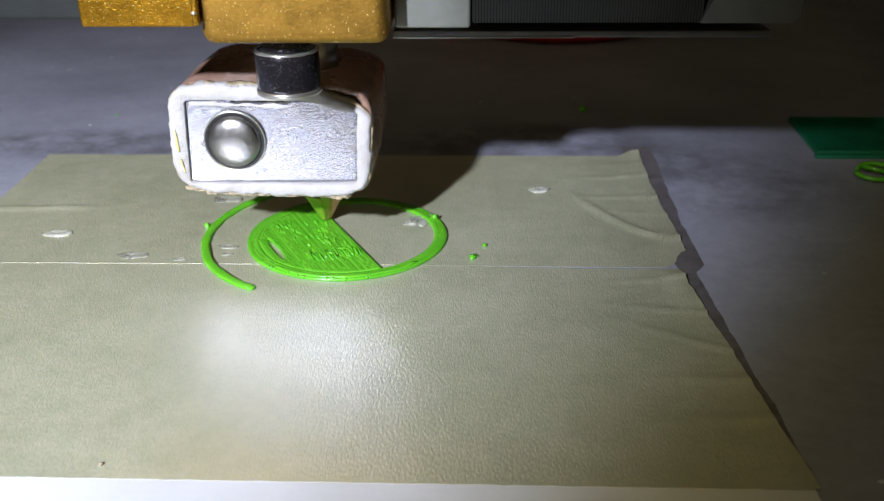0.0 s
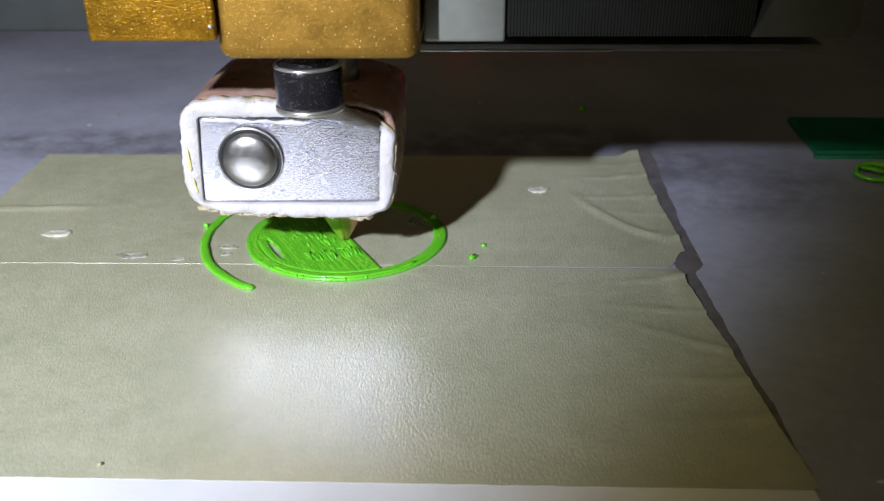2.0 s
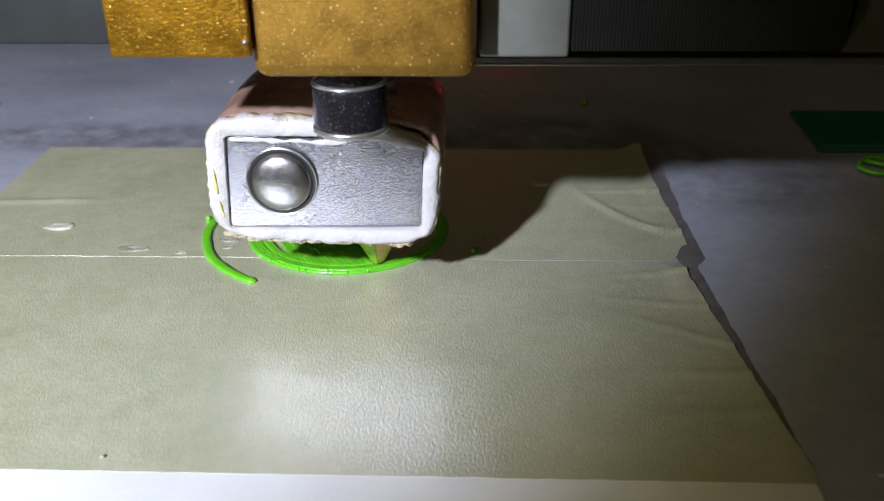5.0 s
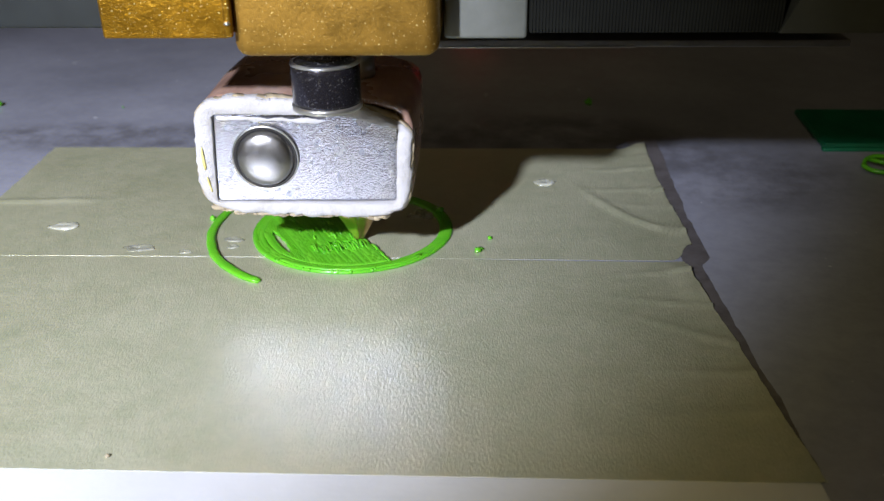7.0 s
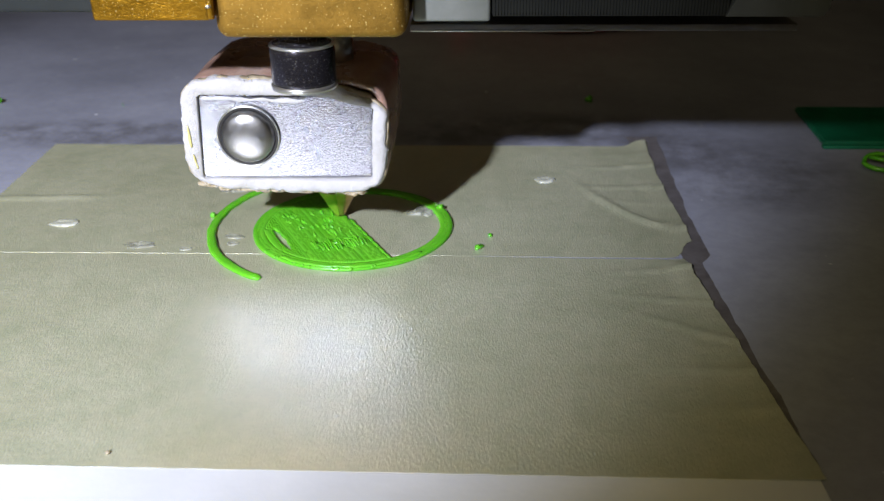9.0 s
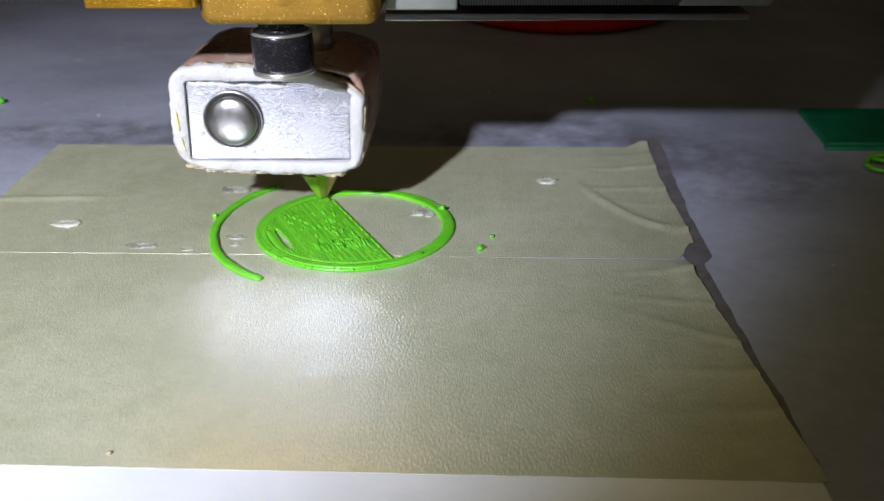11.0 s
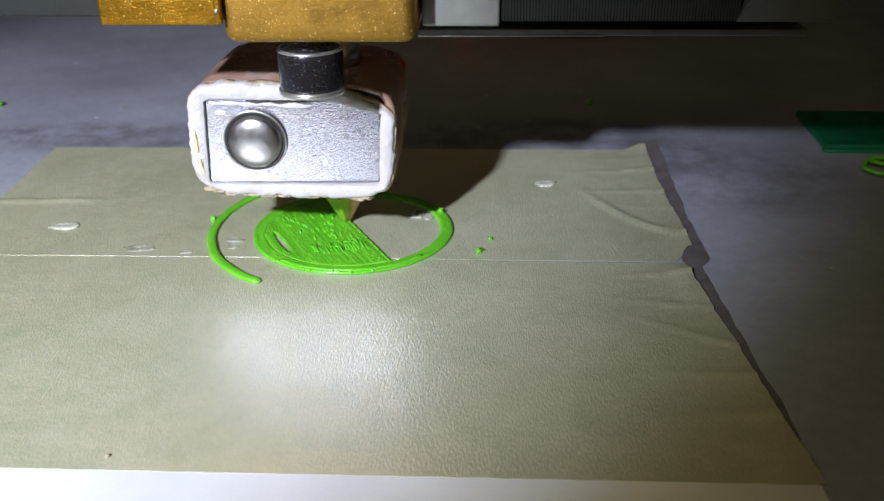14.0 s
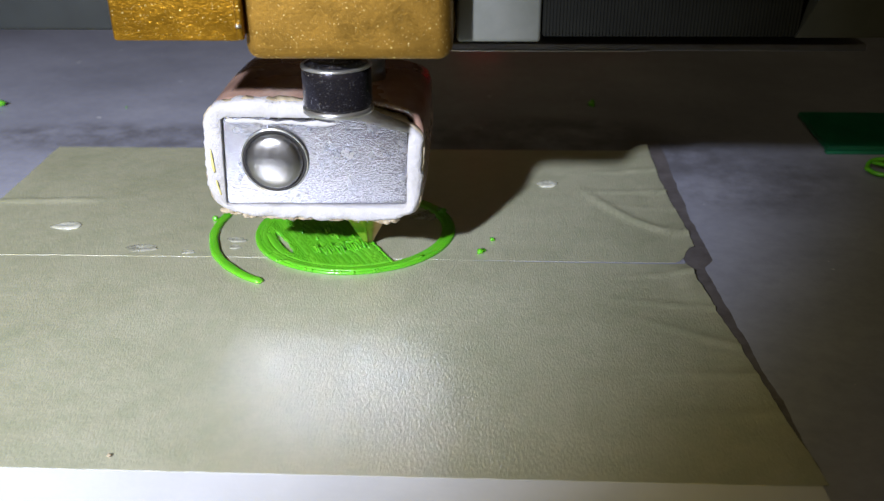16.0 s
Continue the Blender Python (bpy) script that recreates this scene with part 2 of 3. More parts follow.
def turned(profile, cx=0.0, cy=0.0, n=40, bm=None, wobble=0.0, seed=0):
    """A solid of revolution about a vertical axis from (radius, z) pairs; closed at both ends."""
    bm = bm or bmesh.new()
    rings = []
    for r, z in profile:
        ring = []
        for i in range(n):
            a = 2 * math.pi * i / n
            rr = r * (1 + wobble * noise.noise(Vector((math.cos(a) * 2, math.sin(a) * 2, z + seed))))
            ring.append(bm.verts.new((cx + rr * math.cos(a), cy + rr * math.sin(a), z)))
        rings.append(ring)
    for a, b in zip(rings, rings[1:]):
        for i in range(n):
            bm.faces.new((a[i], a[(i + 1) % n], b[(i + 1) % n], b[i]))
    bm.faces.new(rings[0])
    bm.faces.new(rings[-1])
    return bm


def lay_y(bm):
    """Turns a solid whose axis is vertical so that its top looks towards -y."""
    bmesh.ops.rotate(bm, verts=bm.verts, cent=(0, 0, 0), matrix=Matrix.Rotation(radians(90), 3, "X"))
    return bm


def bead(points, width, height, closed=False, z0=0.0, jitter=0.0, seed=0, bm=None, tops=None):
    """A laid strand of plastic along points (x, y): flat below, rounded above."""
    bm = bm or bmesh.new()
    prof = [(-0.5, 0.0), (-0.5, 0.45), (-0.43, 0.8), (-0.26, 1.0), (0.26, 1.0), (0.43, 0.8), (0.5, 0.45), (0.5, 0.0)]
    n = len(points)
    rings = []
    for i, (x, y) in enumerate(points):
        a = points[(i - 1) % n] if closed or i else points[0]
        b = points[(i + 1) % n] if closed or i < n - 1 else points[-1]
        d = Vector((b[0] - a[0], b[1] - a[1])).normalized()
        nx, ny = -d.y, d.x
        q = noise.noise(Vector((x * 0.9, y * 0.9, seed)))
        w = width * (1 + jitter * q)
        h = height * (1 + jitter * noise.noise(Vector((x * 1.3, y * 1.3, seed + 9.7))))
        if tops:
            h += tops[i]
        taper = 1.0
        if not closed and i in (0, n - 1):
            taper = 0.55
        rings.append([bm.verts.new((x + nx * px * w * taper, y + ny * px * w * taper, z0 + pz * h * (0.7 if taper < 1 else 1))) for px, pz in prof])
    m = len(prof)
    for i in range(n if closed else n - 1):
        a, b = rings[i], rings[(i + 1) % n]
        for j in range(m):
            bm.faces.new((a[j], a[(j + 1) % m], b[(j + 1) % m], b[j]))
    if not closed:
        bm.faces.new(rings[0])
        bm.faces.new(list(reversed(rings[-1])))
    return bm


def sheet(nx, ny, edge, height, thick=0.03):
    """A thin sheet with a body: edge(u, v) gives x, y; height(x, y) the rise of its top."""
    bm = bmesh.new()
    top, low = [], []
    for j in range(ny + 1):
        for i in range(nx + 1):
            x, y = edge(i / nx, j / ny)
            h = height(x, y)
            top.append(bm.verts.new((x, y, h + thick)))
            low.append(bm.verts.new((x, y, h)))
    w = nx + 1
    for j in range(ny):
        for i in range(nx):
            a, b, c, d = j * w + i, j * w + i + 1, (j + 1) * w + i + 1, (j + 1) * w + i
            bm.faces.new((top[a], top[b], top[c], top[d]))
            bm.faces.new((low[d], low[c], low[b], low[a]))
    rim = [i for i in range(w)] + [j * w + nx for j in range(1, ny + 1)] + [ny * w + i for i in range(nx - 1, -1, -1)] + [j * w for j in range(ny - 1, 0, -1)]
    # the cut edge has corners of its own, so that the top stays flat up to it
    rt, rl = [bm.verts.new(top[i].co) for i in rim], [bm.verts.new(low[i].co) for i in rim]
    for a in range(len(rim)):
        b = (a + 1) % len(rim)
        bm.faces.new((rt[a], rl[a], rl[b], rt[b]))
    return bm


def smooth01(v):
    v = max(0.0, min(1.0, v))
    return v * v * (3 - 2 * v)


def wob(x, y, s, seed=0.0):
    return noise.noise(Vector((x * s, y * s, seed)))


# ---------------------------------------------------------------- the setting
for name, b, label, cat in (
        ("table", box(-500, 500, -400, 420, -60, -30, 2), "brown wooden table top under the printer", "table"),
        ("wall_back", box(-330, 205, 345, 360, -30, 380), "dim brown wooden panel behind the printer bed", "wall"),
        ("wall_right", box(205, 220, -40, 345, -30, 380), "dim brown wooden side panel of the printer case", "wall")):
    tagged(part(name, b, M_WOOD), label, cat, kind="structure")

bed = thing("print_bed", 0, 130, -30, "grey coated printer bed with smudges and worn patches", "printer bed", kind="structure")
part("plate", box(-170, 150, -82, 190, 27, 30, 0.8), M_BED, bed)
part("carriage_plate", box(-150, 130, -70, 180, 0, 26.9, 1.5), M_SLATE, bed)


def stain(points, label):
    """A thin irregular film on the bed, adhesive and painted shadow in one dark colour."""
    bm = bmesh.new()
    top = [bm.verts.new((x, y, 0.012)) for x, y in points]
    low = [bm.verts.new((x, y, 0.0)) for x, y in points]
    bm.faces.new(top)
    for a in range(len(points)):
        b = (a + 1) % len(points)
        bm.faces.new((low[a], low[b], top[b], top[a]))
    return tagged(part("adhesive_and_shade", bm, M_STAIN_SHADE, smooth=False), label, "stain")


# adhesive residue, with the lifted tape edge's shadow painted into the same strip
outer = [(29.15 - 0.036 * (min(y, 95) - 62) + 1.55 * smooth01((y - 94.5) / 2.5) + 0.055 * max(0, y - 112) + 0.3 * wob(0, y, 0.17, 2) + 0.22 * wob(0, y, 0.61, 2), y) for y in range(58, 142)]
stain([(26.0, 58.0), *outer, (26.0, 141.0)], "dark strip of adhesive and painted tape-edge shadow on the bed")

# masking tape: two strips side by side, the right ends lifted and creased
RIGHT, LEFT = 28.4, -69.3


def crease(x, y):
    """Creases and the lifted right end."""
    e = smooth01((x - 12) / 17)
    h = 0.0
    for cy, slope, size, width in ((132.5, 0.10, 0.25, 0.5), (127.5, 0.12, 0.5, 0.45), (118.7, 0.0, 0.5, 0.5), (112, -0.2, 0.2, 0.8),
                                   (93.8, 0.15, 0.45, 0.5), (84.7, -0.18, 0.6, 0.42), (76.5, -0.6, 0.35, 0.6), (72, 0.0, 0.3, 0.7), (66, 0.1, 0.2, 1.2)):
        d = y - (cy + slope * (x - RIGHT) + 0.4 * wob(x, cy, 0.3))
        h += 0.7 * size * e * math.exp(-(d / (0.62 * width)) ** 2)
    # the long curved fold, and the front strip's curled upper corner
    h += 0.42 * smooth01((x - 14) / 6) * math.exp(-((y - 104.6 - 0.1 * (28 - x) ** 2) / (0.42 + 0.06 * (28 - x))) ** 2)
    h += 0.32 * smooth01((x - 23.0) / 2.5) * smooth01((95.5 - y) / 1.5) * smooth01((y - 84.9) / 3)
    h += 0.22 * smooth01((x - 23.0) / 5.0) ** 1.5 * (0.72 + 0.15 * wob(1, y, 0.12, 4))
    h += (0.06 * wob(x, y, 0.25, 2.0) + 0.03 * wob(x, y, 0.9, 5.0)) * smooth01((y - 57.2) / 3)
    # a faint crease at the left end
    h += 0.3 * smooth01((-50 - x) / 10) * math.exp(-((y - 113.7 - 0.06 * (x + 60)) / 0.5) ** 2)
    return max(h, 0.0) + 0.02


def tape_back_edge(u, v):
    x = LEFT + (RIGHT - LEFT) * u
    y0 = 96.33 - 0.26 * smooth01((x + 25) / 50) + 0.08 * wob(x, 0, 0.35)
    y1 = 136.3 - 0.2 * u + 0.12 * wob(x, 3, 0.3) + 1.7 * smooth01((x - 24.5) / 3)
    if x > 25:
        y0 += 4.4 * smooth01((x - 24.8) / 3.4) ** 1.5
    y = y0 + (y1 - y0) * v
    x += u ** 8 * (0.2 * wob(0, y, 0.16, 7) + 0.13 * wob(0, y, 0.7, 3) - 0.5 + 0.6 * smooth01((y - 124) / 14) + 0.3 * math.exp(-((y - 104) / 3.5) ** 2))
    x += (1 - u) ** 8 * (1.1 - 0.05 * (y - 113) + 0.4 * wob(0, y, 0.2, 1))
    return x, y


def tape_front_edge(u, v):
    x = LEFT + (RIGHT - LEFT) * u
    y0 = 56.85 - 0.6 * u + 0.07 * wob(x, 0, 0.5)
    y1 = 96.55 - 0.85 * smooth01((x + 25) / 50) + 0.06 * wob(x, 8, 0.4)
    y = y0 + (y1 - y0) * v
    x += u ** 8 * (0.3 - 0.078 * (y - 62) + 0.22 * wob(2, y, 0.16, 7) + 0.13 * wob(2, y, 0.8, 3) * (1 + smooth01((y - 84) / 6)))
    return x, y


def back_height(x, y):
    corner = 0.5 * smooth01((x - 24.5) / 4) * smooth01((y - 134) / 5)
    return crease(x, y) + corner + 0.03 * smooth01((97.2 - y) / 0.7) * smooth01((10 - x) / 30)


part("tape_strip", sheet(150, 66, tape_back_edge, back_height), M_TAPE)
tagged(bpy.data.objects["tape_strip"], "pale masking tape strip on the bed with a creased lifted end", "tape", "tape strips")
t2 = part("tape_strip", sheet(150, 66, tape_front_edge, crease), M_TAPE)
tagged(t2, "pale masking tape strip on the bed with a shiny crepe surface", "tape", "tape strips")


def white_edge(u, v):
    x = LEFT + (RIGHT + 0.3 - LEFT) * u
    return x, 49.5 + 0.04 * wob(x, 1, 0.4) * v + (58.2 - 49.5 - 0.35 * u) * v


t3 = part("tape_strip", sheet(40, 12, white_edge, lambda x, y: 0.003, 0.014), M_WHITE)
tagged(t3, "white paper tape strip along the front of the bed", "tape", "tape strips")


# torn and glossy spots on the tape
def residue_spot(x, y, w, d, h, seed, label, material=None):
    bm = bmesh.new()
    n, rings = 18, []
    for k, (f, z) in enumerate(((1.0, 0.0), (0.86, 0.5), (0.62, 1.0), (0.35, 0.65), (0.12, 0.35))):
        ring = []
        for i in range(n):
            a = 2 * math.pi * i / n
            q = 1 + 0.45 * noise.noise(Vector((math.cos(a) * 1.4, math.sin(a) * 1.4, seed + 0.2 * k)))
            zz = z * h * (0.75 + 0.8 * noise.noise(Vector((math.cos(a) * 2, math.sin(a) * 2, seed + 5 + k))))
            ring.append(bm.verts.new((w / 2 * f * q * math.cos(a), d / 2 * f * q * math.sin(a), max(zz, -0.02))))
        rings.append(ring)
    for a, b in zip(rings, rings[1:]):
        for i in range(n):
            bm.faces.new((a[i], a[(i + 1) % n], b[(i + 1) % n], b[i]))
    bm.faces.new(rings[-1])
    bm.faces.new(rings[0])
    ob = part("glue_spot", bm, material or M_RES)
    ob.matrix_basis = pose(x * MM, y * MM, 0.07 * MM)
    return tagged(ob, label, "residue", "spots on the tape")


residue_spot(-54.5, 105.1, 4.2, 2.6, 0.24, 1.0, "small white torn blister on the masking tape", M_BLISTER)
residue_spot(11.1, 121.4, 3.0, 2.6, 0.28, 2.3, "small glossy white blister on the masking tape", M_BLISTER)
residue_spot(-6.2, 110.0, 3.4, 3.6, 0.39, 3.1, "clear crumpled glue blob on the masking tape beside the ring")
residue_spot(-5.0, 111.2, 1.8, 1.6, 0.5, 12.0, "clear crumpled glue blob on the masking tape beside the ring")
residue_spot(-7.6, 109.0, 2.2, 1.4, 0.3, 13.5, "clear crumpled glue blob on the masking tape beside the ring")
residue_spot(-30.8, 101.2, 2.6, 1.6, 0.14, 4.4, "thin clear glue smear on the masking tape")
residue_spot(-30.3, 99.2, 1.8, 1.2, 0.14, 5.2, "thin clear glue smear on the masking tape")
residue_spot(-42.0, 98.6, 4.6, 1.8, 0.10, 6.0, "thin clear glue smear on the masking tape")
residue_spot(-36.0, 97.6, 2.0, 1.0, 0.13, 8.0, "thin clear glue smear on the masking tape")
residue_spot(-34.6, 117.2, 4.4, 3.0, 0.17, 7.4, "pale glossy glue smear on the masking tape")

# ---------------------------------------------------------------- the print
LAY = 0.07                                   # top of the tape
CX, CY = -15.5, 104.5
printed = thing("printed_disc", CX, CY, LAY, "bright green plastic ring half filled with diagonal strands, still being printed", "3D print")
printed.scale = (1.0, 0.965, 1.0)


def circle_points(r, n, seed, amp=0.05):
    out = []
    for i in range(n):
        a = 2 * math.pi * i / n
        q = r + amp * noise.noise(Vector((math.cos(a) * 2.2, math.sin(a) * 2.2, seed)))
        out.append((q * math.cos(a), q * math.sin(a)))
    return out


for r, s, h in ((12.66, 1.0, 0.40), (12.28, 2.0, 0.405), (11.9, 3.0, 0.405)):
    part("perimeter_strand", bead(circle_points(r, 110, s), 0.98, h, True, 0, 0.04, s), M_GREEN, printed)
# second layer of the outline along the front
arc = [(12.55 * math.cos(radians(a)), 12.55 * math.sin(radians(a))) for a in range(-128, -38, 3)]
part("upper_strand", bead(arc, 0.7, 0.2, False, 0.36, 0.5, 5.0), M_GREEN, printed)

for i in range(11):
    a = radians(-140 + 7.1 * i + 3 * math.sin(i * 2.3))
    r = 13.0 + 0.12 * math.sin(i * 1.7)
    part("seam_blob", turned([(0.16, 0.12), (0.24, 0.28), (0.2, 0.42), (0.08, 0.5)], r * math.cos(a), r * math.sin(a), 10, None, 0.4, i), M_GREEN, printed)

U = Vector((0.4712, -0.8820))                # the way the head lays a line
N = Vector((0.8820, 0.4712))
OFF0 = -0.50                                 # the newest finished line, from the centre
PITCH = 0.385
R_IN = 11.6


def line_points(off, step=0.55, s0=None, s1=None):
    half = math.sqrt(max(R_IN ** 2 - off ** 2, 0.1))
    a, b = (-half if s0 is None else s0), (half if s1 is None else s1)
    n = max(2, int((b - a) / step))
    return [(N.x * off + U.x * (a + (b - a) * i / n), N.y * off + U.y * (a + (b - a) * i / n)) for i in range(n + 1)]


rng = random.Random(5)


def infill(off, a, b, width, seed):
    pts = line_points(off, 0.4, a, b)
    tops = []
    for (px, py) in pts:
        s = px * U.x + py * U.y
        front = smooth01(1.6 - abs(s - 4.8) / 1.8) * smooth01((off + 7.6) / 1.5)
        burst = noise.noise(Vector((s * 0.6, off * 3.7, 3.3)))
        tops.append(front * (-0.16 * smooth01((-burst - 0.02) * 6)) + 0.012 * noise.noise(Vector((s, off * 0.5, 1.5))))
    part("infill_strand", bead(pts, width, 0.41 + 0.006 * rng.uniform(-1, 1), False, 0, 0.025, seed, None, tops), M_GREEN, printed)


off = OFF0
k = 0
while off > -11.1:
    if not -10.55 < off < -8.95:
        infill(off, None, None, 1.1, 10 + k)
    off -= PITCH
    k += 1
# narrow strands round a lens-shaped gap
for i in range(13):
    off = -10.6 + 0.14 * i
    half = math.sqrt(R_IN ** 2 - off ** 2)
    q = (off + 9.85) / 0.52
    if abs(q) < 1:
        gap = 3.4 * math.sqrt(1 - q * q)
        infill(off, -half, -gap, 0.3, 80 + i)
        infill(off, gap, half, 0.3, 80 + i)
    else:
        infill(off, None, None, 0.3, 80 + i)


def ridge(o, s, length, w, h):
    pts = []
    for q in range(5):
        f = q / 4 - 0.5
        c = N * (o + 0.08 * math.sin(f * 4 + o * 7)) + U * (s + f * length)
        pts.append((c.x, c.y))
    tops = [-0.5 * h, 0, 0.25 * h, 0, -0.5 * h]
    return bead(pts, w, h, False, 0.36, 0.4, o * 3 + s, None, tops)


# ragged little ridges dragged up on the strands, thick towards the front, sparse behind
for i in range(19):
    o = -7.2 + 6.5 * (i + 0.5) / 19
    s = 4.9 + rng.uniform(-0.6, 0.6) + 0.12 * (o + 4)
    part("ridge", ridge(o, s, rng.uniform(1.7, 2.9), rng.uniform(0.16, 0.22), rng.uniform(0.3, 0.5)), M_GREEN, printed)
for i in range(34):
    o = rng.uniform(-7.6, -1.2)
    s = -5.6 + 2.2 * (i % 4) + rng.uniform(-0.5, 0.5) + 0.3 * (o + 4)
    part("ridge", ridge(o, s, rng.uniform(0.8, 1.7), rng.uniform(0.16, 0.26), rng.uniform(0.16, 0.32)), M_GREEN, printed)
for i in range(3):
    o, s, tilt = rng.uniform(-5.5, -1.5), rng.uniform(4.2, 6.2), rng.uniform(0.6, 1.5)
    d = U * math.cos(tilt) + N * math.sin(tilt)
    c = N * o + U * s
    pts = [(c.x + d.x * q, c.y + d.y * q) for q in (-0.6, -0.3, 0, 0.3, 0.6)]
    part("loose_thread", bead(pts, 0.2, 0.22, False, 0.6, 0.5, i), M_GREEN, printed)

# fresh strands, laid bit by bit as the nozzle passes
FRESH = []
for row, (o, t0, t1, way) in enumerate(((OFF0 + PITCH, -1.7, 4.84, 1), (OFF0 + 2 * PITCH, 5.0, 11.25, -1), (OFF0 + 3 * PITCH, 11.35, 17.9, 1))):
    half = math.sqrt(R_IN ** 2 - o ** 2)
    bits = 12
    for i in range(bits):
        a, b = -half + 2 * half * i / bits - 0.12, -half + 2 * half * (i + 1) / bits + 0.12
        mid = (i + 1.0) / bits if way > 0 else 1 - i / bits
        when = t0 + (t1 - t0) * mid
        ob = part("fresh_strand", bead(line_points(o, 0.45, a, b), 0.5, 0.40, False, 0, 0.10, 60 + row), M_GREEN, printed)
        FRESH.append((ob, when, row))

# the single line beside the ring
arc_c, arc_r = ((-17.55, 105.87), 17.46)
skirt = thing("skirt_line", arc_c[0] - 0.1, arc_c[1] - 0.6, LAY, "curved bright green plastic line on the masking tape beside the ring", "3D print")
pts = []
for i in range(46):
    a = radians(129.4 + (244.3 - 129.4) * i / 45)
    r = arc_r - 1.0 + 0.08 * noise.noise(Vector((i * 0.2, 0, 4)))
    pts.append((r * math.cos(a), 1.05 * r * math.sin(a)))
part("strand", bead(pts, 1.18, 0.42, False, 0, 0.2, 31.0), M_GREEN, skirt)
part("blob", turned([(0.25, -0.1), (0.42, 0.2), (0.36, 0.5), (0.12, 0.66)], -34.95 - arc_c[0], 107.9 - arc_c[1], 12, None, 0.5, 3), M_GREEN, skirt)


def crumb(x, y, s, seed, z=LAY):
    bm = bmesh.new()
    bmesh.ops.create_icosphere(bm, subdivisions=2, radius=s)
    for v in bm.verts:
        v.co *= 1 + 0.7 * noise.noise(v.co * (1.3 / s) + Vector((seed, 0, 0)))
        v.co.z = max(v.co.z * 0.8 + s * 0.5, 0)
    ob = part("plastic_crumb", bm, M_GREEN)
    ob.matrix_basis = pose(x * MM, y * MM, z * MM)
    return tagged(ob, "tiny bright green plastic crumb lying on the tape", "plastic crumb", "crumbs")


crumb(0.9, 98.2, 0.42, 1.0)
crumb(1.3, 98.7, 0.3, 2.0)
crumb(2.5, 101.9, 0.3, 3.0)
crumb(-4.2, 109.9, 0.45, 5.0, 0.4)
for x, y, c, z in ((-90.8, 159.4, 0.9, 0.0), (-66.0, 158.4, 0.16, 0.0), (22.1, 161.2, 0.8, 0.0)):
    tagged(crumb(x, y, c, x, z), "tiny green plastic crumb lying on the grey bed")
fleck = crumb(-31.0, 58.3, 0.2, 4.0)
fleck.name = "brown_fleck"
fleck.data.materials[0] = M_TAN
tagged(fleck, "tiny brown fleck of dirt on the masking tape", "dirt")

# ---------------------------------------------------------------- things farther back on the bed
scraper = thing("green_scraper", 57, 136, 0, "dark green plastic scraper blade lying on the grey bed", "scraper")
bm = bmesh.new()
outline = [(0, 0), (30, -0.4), (33, 9), (31, 18.5), (1.5, 19)]
low = [bm.verts.new((x, y, 0.0)) for x, y in outline]
top = [bm.verts.new((x + 0.2, y + 0.4, 0.9)) for x, y in outline]
bm.faces.new(list(reversed(low)))
bm.faces.new(top)
for i in range(len(outline)):
    j = (i + 1) % len(outline)
    bm.faces.new((low[i], low[j], top[j], top[i]))
bmesh.ops.bevel(bm, geom=list(bm.edges), offset=0.25, segments=2, affect="EDGES")
part("blade", bm, M_DKGREEN, scraper, smooth=False)
part("lip", box(-0.3, 30, -0.9, 0.3, 0, 0.55, 0.15), M_DKGREEN, scraper)

curlthing = thing("filament_scrap", 63, 127, 0, "curled bright green filament scrap on the grey bed", "plastic scrap")
for r0, ph, zz in ((3.0, 0.4, 0.5), (2.2, 2.0, 1.0), (3.6, 3.3, 0.7)):
    bm = bmesh.new()
    rings = []
    for i in range(30):
        a = ph + i * 0.17
        c = Vector((r0 * math.cos(a), r0 * 0.8 * math.sin(a), zz + 0.9 * math.sin(a * 0.7 + ph) ** 2))
        rings.append([bm.verts.new(c + Vector((0.35 * math.cos(b) * math.cos(a), 0.35 * math.cos(b) * math.sin(a), 0.35 * math.sin(b)))) for b in (0, 1.05, 2.1, 3.14, 4.19, 5.24)])
    for a, b in zip(rings, rings[1:]):
        for j in range(6):
            bm.faces.new((a[j], a[(j + 1) % 6], b[(j + 1) % 6], b[j]))
    bm.faces.new(rings[0])
    bm.faces.new(rings[-1])
    part("curl", bm, M_GREEN, curlthing)

red = thing("red_lid", 24, 245, 0, "round red plastic lid lying at the back of the bed", "lid")
part("body", turned([(26, 0), (28.5, 0.8), (29, 2), (29, 9), (28, 10.2), (24, 10.6)], n=72), M_RED, red)

# ---------------------------------------------------------------- the print head
NOZ = (-19.0, 109.4)
head = thing("print_head", NOZ[0], NOZ[1], 0, "printer head with insulated heater block, gold heat sink and stepper motor", "printer head")


def hx(x):
    return x - NOZ[0]


def hy(y):
    return y - NOZ[1]


def loop_outline(grow, n=72, square=0.0, sag=0.0):
    """The outline of the wrapped heater block in x, z; square=1 gives the opening round the bare face."""
    out = []
    for i in range(n):
        a = 2 * math.pi * i / n
        c, s = math.cos(a), math.sin(a)
        p = 5.2 + 40 * square
        w, h = 11.95 + grow - 1.8 * square, 6.75 + grow - 1.6 * square
        r = (abs(c / w) ** p + abs(s / h) ** p) ** (-1 / p)
        x, z = r * c, r * s
        bulge = 0.25 * smooth01(-x / 12) * (1 - square)
        drop = sag * smooth01((x - 3.5) / 6.5) * smooth01((z - 2.0) / 3.5)
        out.append((-23.35 + 0.2 * square + x + 0.045 * z, 14.95 + z - (0.028 - 0.02 * square) * x + bulge - drop))
    return out


